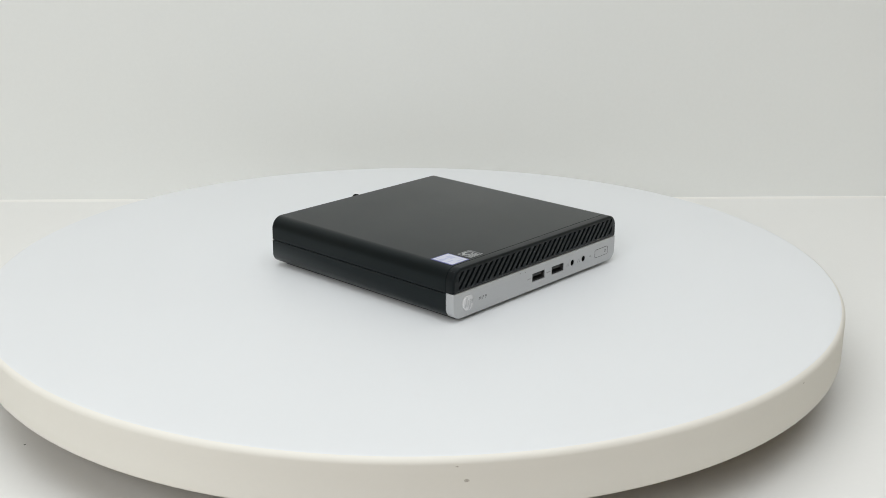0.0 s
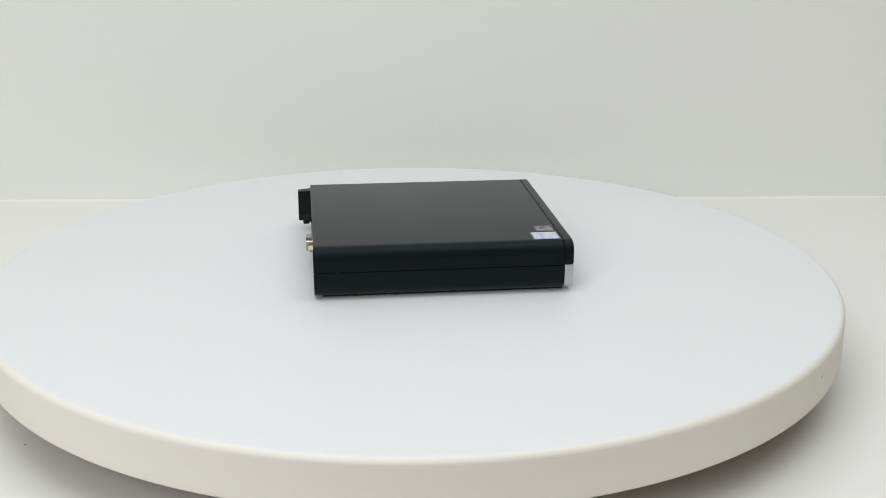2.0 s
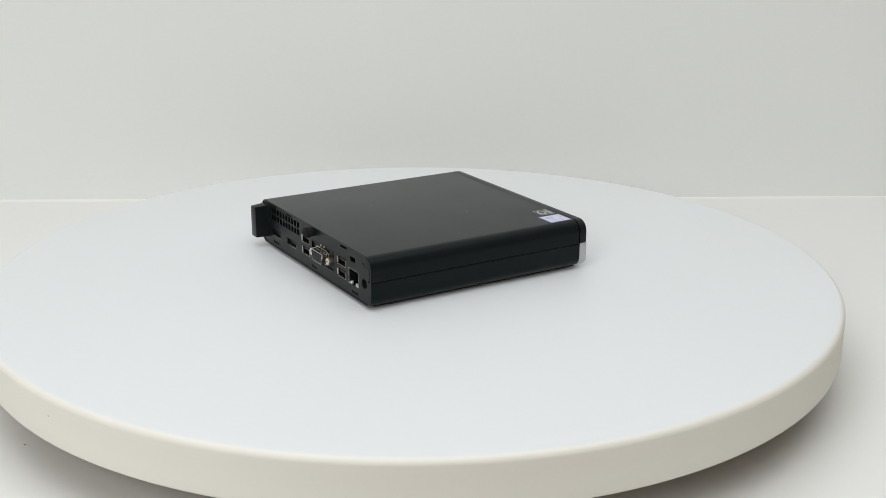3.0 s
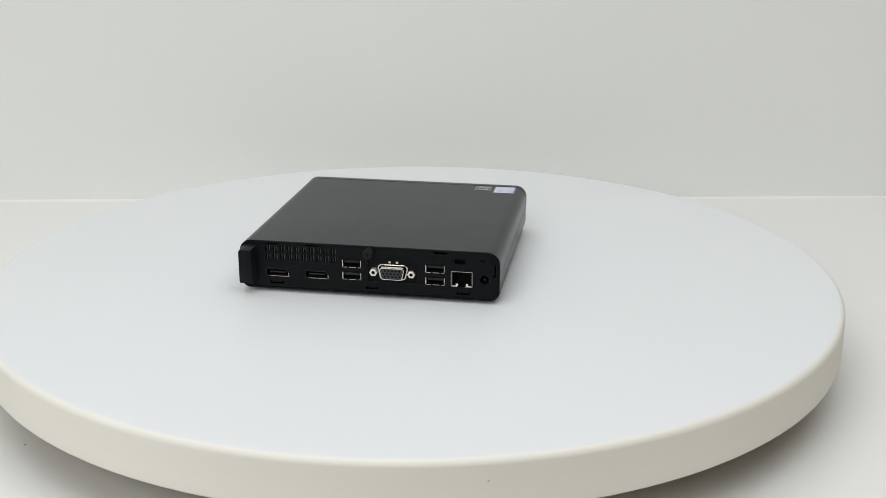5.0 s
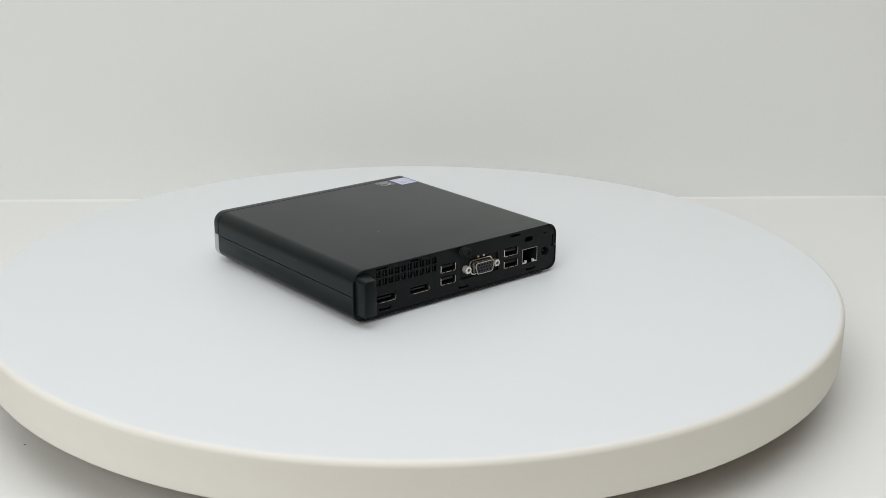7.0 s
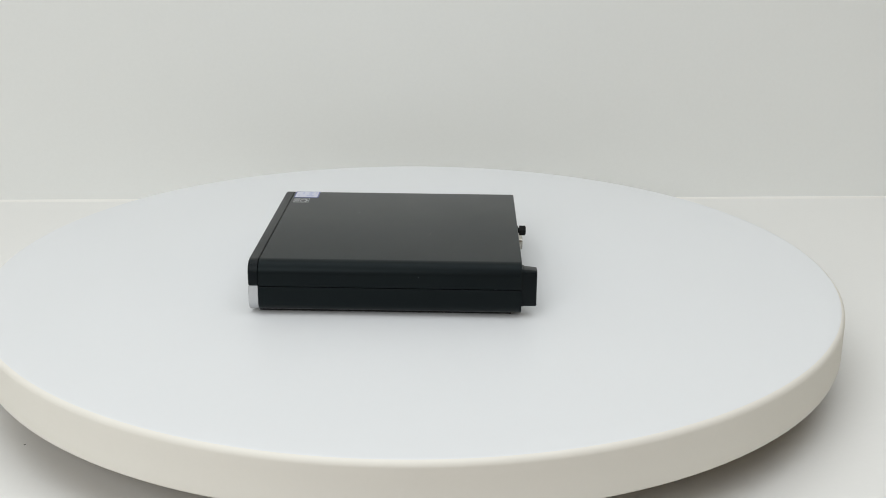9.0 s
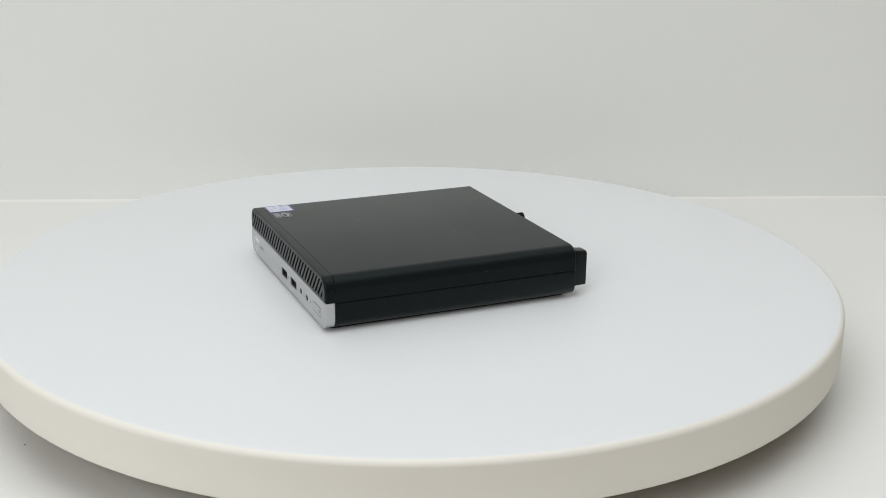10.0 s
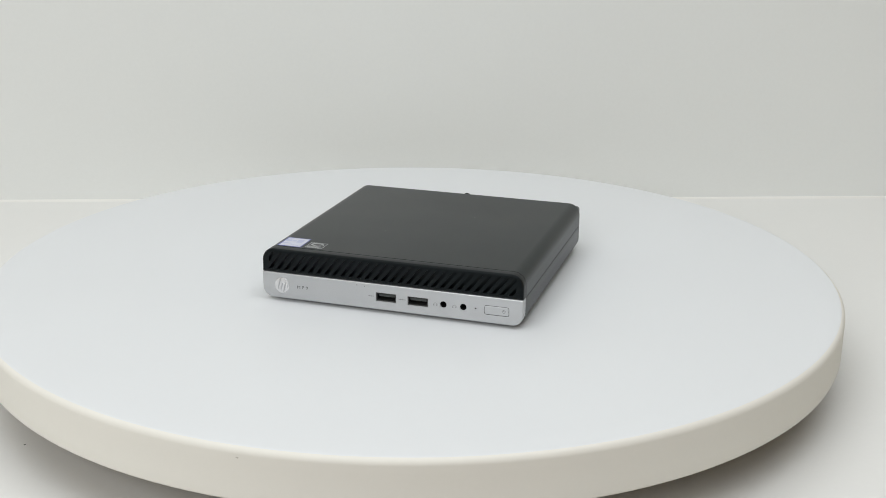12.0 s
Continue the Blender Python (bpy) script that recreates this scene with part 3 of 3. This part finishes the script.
    tube(bm, rounded(vga[0], vga[1], vga[2], vga[3], 0.6, 0.6, 3), rounded(vga[0] + 0.7, vga[1] - 0.7, vga[2] + 0.7, vga[3] - 0.7, 0.5, 0.5, 3), PANEL - 1.2, PANEL + 0.25)
    video = part("video_port", bm, STEEL_BLACK, panel, "video socket on a black plate")
    bm = a_box(vga[0] + 0.5, vga[1] - 0.5, PANEL - 2.2, PANEL - 1.0, vga[2] + 0.5, vga[3] - 0.5)
    part("mounting_plate", bm, STEEL_BLACK, video)

    def dee(w_top, w_low, h, r, y=0):
        pts = []
        for x, z, a0 in ((w_low, -h, -90), (w_top, h, 0), (-w_top, h, 90), (-w_low, -h, 180)):
            for k in range(6):
                a = radians(a0 + 18 * k)
                sx, sz = (1 if x > 0 else -1), (1 if z > 0 else -1)
                pts.append((cx + x - sx * r + r * math.cos(a), cz + z - sz * r + r * math.sin(a)))
        return pts

    bm = bmesh.new()
    tube(bm, dee(10.2, 9.1, 5.3, 2.8), dee(9.45, 8.35, 4.65, 2.4), PANEL - 1.0, PANEL + 0.6)
    part("flange", bm, CHROME, video, "plated flange")
    bm = bmesh.new()
    tube(bm, dee(8.3, 7.3, 4.05, 1.8), dee(7.8, 6.8, 3.6, 1.5), PANEL - 1.0, PANEL + 5.0)
    part("shroud", bm, CHROME, video, "plated shroud")
    bm = bmesh.new()
    prism(bm, dee(7.85, 6.85, 3.65, 1.5), PANEL - 0.8, PANEL + 4.4)
    part("insulator", bm, PIN_BLOCK, video, "black pin block")
    # flat black discs carry the shade of the pin holes
    bm = bmesh.new()
    for row in range(3):
        for k in range(5):
            rod(bm, cx - 5.4 + 2.45 * k + (0.9 if row == 1 else 0.0) + 0.2, cz + 2.0 - 2.0 * row, PANEL + 4.3, PANEL + 4.46, 0.68, 12)
    part("pin_hole_discs", bm, CAVITY, video, "three rows of dark discs for the shaded pin holes")
    def hexagon(x, r, n=12):
        return [(x + r * math.cos(2 * math.pi * k / n), cz - 0.2 + r * math.sin(2 * math.pi * k / n)) for k in range(n)]

    for x in (-4.2, -29.8):
        bm = bmesh.new()
        n = 6
        tube(bm, [(x + 2.7 * math.cos(math.pi * k / 3), cz - 0.2 + 2.7 * math.sin(math.pi * k / 3)) for k in range(n)],
             [(x + 1.5 * math.cos(math.pi * k / 3), cz - 0.2 + 1.5 * math.sin(math.pi * k / 3)) for k in range(n)], PANEL - 1.0, PANEL + 2.9)
        nut = part("hex_nut", bm, BRASS if x < -10 else NUT, video, "hexagonal screw post")
        # black plug for the shade down the thread
        bm = bmesh.new()
        rod(bm, x, cz - 0.2, PANEL - 0.9, PANEL + 1.5, 1.5, 12)
        part("thread_shade_plug", bm, CAVITY, nut)
        bm = bmesh.new()
        tube(bm, hexagon(x, 2.0), hexagon(x, 1.3), PANEL + 2.8, PANEL + 3.4)
        part("thread_lip", bm, BRIGHT, nut, "bright turned lip")
    for x in (-19.8, -14.8):
        bm = a_box(x - 0.7, x + 0.7, PANEL - 1, PANEL + 0.5, cz + 6.2, cz + 7.4)
        part("flange_tab", bm, BRASS, video, "small brass tab")
    # network socket
    x0, x1, z0, z1 = lan
    bm = bmesh.new()
    t = 0.25
    prism(bm, [(x0, z0), (x0 + t, z0), (x0 + t, z1 - t), (x1 - t, z1 - t), (x1 - t, z0), (x1, z0), (x1, z1), (x0, z1)], PANEL + 0.1, PANEL - 0.8)
    lan_port = part("network_port", bm, CHROME, panel, "network socket with plated frame")
    bm = bmesh.new()
    box(bm, x0 + 0.45, x1 - 0.45, PANEL - 10, PANEL - 9, z0 + 0.45, z1 - 0.45)
    part("throat", bm, CAVITY, lan_port)
    for a, b in ((x0 + 0.5, x0 + 4.2), (x1 - 4.2, x1 - 0.5)):
        bm = bmesh.new()
        box(bm, a, b, PANEL - 1.2, PANEL + 0.05, z0 + 0.3, z0 + 0.8)
        inner_x = b - 1.0 if a < -64 else a
        box(bm, inner_x - 0.3, inner_x + 1.0, PANEL - 1.2, PANEL + 0.05, z0 + 0.8, z0 + 2.2)
        part("shield_tab", bm, BRIGHT, lan_port, "bright shield tab")
    for s in (x0 + 0.55, x1 - 0.55):
        bm = a_box(s - 0.35, s + 0.12, PANEL - 9, PANEL - 0.3, z0 + 0.3, z1 - 0.45)
        part("inner_wall", bm, PORT, lan_port)
    bm = bmesh.new()
    n = 24
    ring = lambda r: [(-78.1 + r * math.cos(2 * math.pi * k / n), 17.3 + r * math.sin(2 * math.pi * k / n)) for k in range(n)]
    tube(bm, ring(3.55), ring(3.25), PANEL - 0.3, PANEL - 10)
    socket = part("power_socket", bm, PORT, panel, "round black power socket")
    bm = bmesh.new()
    rod(bm, -78.1, 17.3, PANEL - 9, PANEL - 2, 0.8, 12)
    part("centre_pin", bm, PORT, socket)
    bm = a_box(lock[0] + 0.2, lock[1] - 0.2, PANEL - 6, PANEL - 5, lock[2] + 0.2, lock[3] - 0.2)
    part("lock_slot", bm, CAVITY, panel)
    bm = bmesh.new()
    arc = [(math.cos(radians(a)), math.sin(radians(a))) for a in range(120, 241, 20)]
    prism(bm, [(-77.2 + 2.3 * c, 28.6 + 2.3 * q) for c, q in arc] + [(-77.2 + 1.8 * c, 28.6 + 1.8 * q) for c, q in reversed(arc)], PANEL - 0.05, PANEL + 0.12)
    part("embossed_arc", bm, STEEL_BLACK, panel, "small embossed arc")
    bm = bmesh.new()
    arc = [(math.cos(radians(a)), math.sin(radians(a))) for a in range(275, 356, 10)]
    prism(bm, [(-w + 4.9 - 3.6 * c, LOW + 5.9 + 3.6 * q) for c, q in arc] + [(-w + 4.9 - 3.2 * c, LOW + 5.9 + 3.2 * q) for c, q in reversed(arc)], PANEL - 0.05, PANEL + 0.10)
    part("embossed_arc", bm, STEEL_BLACK, panel, "curved bead in the corner")
    # knurled thumbscrew
    bm = bmesh.new()
    n = 44
    head = [(-1.1 + (3.45 if k % 2 else 3.15) * math.cos(2 * math.pi * k / n), 32.8 + (3.45 if k % 2 else 3.1) * math.sin(2 * math.pi * k / n)) for k in range(n)]
    prism(bm, head, PANEL + 2.0, PANEL + 6.2)
    rod(bm, -1.1, 32.8, PANEL + 6.0, PANEL + 6.5, 2.9, 24, 0.25)
    rod(bm, -1.1, 32.8, PANEL - 1, PANEL + 2.3, 2.0, 18)
    screw = part("thumbscrew", bm, RUBBER, pc, "black knurled thumbscrew")
    bm = bmesh.new()
    rod(bm, -1.1, 32.8, PANEL + 0.05, PANEL + 1.1, 3.3, 28, 0.3)
    part("collar", bm, RUBBER, screw)
    # black bars on the head carry the shade of its slots
    for a in (0, 90):
        bm = a_box(-2.0, 2.0, PANEL + 6.45, PANEL + 6.6, -0.3, 0.3)
        bmesh.ops.transform(bm, matrix=pose(-1.1, 0, 32.8) @ pose(0, 0, 0, 0, a + 3, 0), verts=bm.verts)
        part("slot_shade_bar", bm, CAVITY, screw)
    # antenna cover that stands out of the panel
    bm = bmesh.new()
    rings = []
    for y, inset, drop in ((PANEL - 1.0, -0.5, 0.0), (PANEL + 0.8, 0.0, 0.0), (PANEL + 2.4, 0.3, 0.3), (96.9, 0.9, 0.9)):
        loop = [(76.2 + inset, 8.9), (86.6 - 0.3 * inset, 8.9), (86.7 - 0.3 * inset, 32.0 - drop), (85.2 - 0.3 * inset, 33.5 - drop), (76.4 + inset, 33.5 - drop)]
        rings.append([bm.verts.new((x, y, z)) for x, z in loop])
    bm.faces.new(rings[0])
    bm.faces.new(rings[-1][::-1])
    for ra, rb in zip(rings, rings[1:]):
        for i in range(5):
            j = (i + 1) % 5
            bm.faces.new((ra[i], ra[j], rb[j], rb[i]))
    edges = [e for e in bm.edges if e.verts[0] in rings[-1] or e.verts[1] in rings[-1]]
    bmesh.ops.bevel(bm, geom=edges, offset=0.7, segments=2, profile=0.5, affect="EDGES")
    part("antenna_cover", bm, BEZEL, pc, "black plastic antenna block")


def build_pc():
    pc = thing("desktop_computer", "small black desktop computer with a silver front panel", "computer")
    cover = build_cover(pc)
    build_front(pc)
    build_stickers(cover)
    build_rear(pc)
    for piece in pc.children_recursive:
        piece.data.transform(Matrix.Scale(GROWTH, 4))
    return pc


computer = build_pc()

# ---- what turns ----
SPEED = 24.556                     # degrees a second, anticlockwise from above
TILT = pose(0, 0, 0, -0.183)       # the platter's slight wobble
SEAT = pose(0.0224, 0.00285, 0.0, 0, 0, 46.36)


def motions():
    steps = 48
    times = [12.0 * k / steps for k in range(steps + 1)]
    walk(platter, [(t, pose(0, 0, 0, 0, 0, SPEED * t) @ TILT) for t in times])
    walk(computer, [(t, pose(0, 0, 0, 0, 0, SPEED * t) @ TILT @ SEAT) for t in times])


motions()
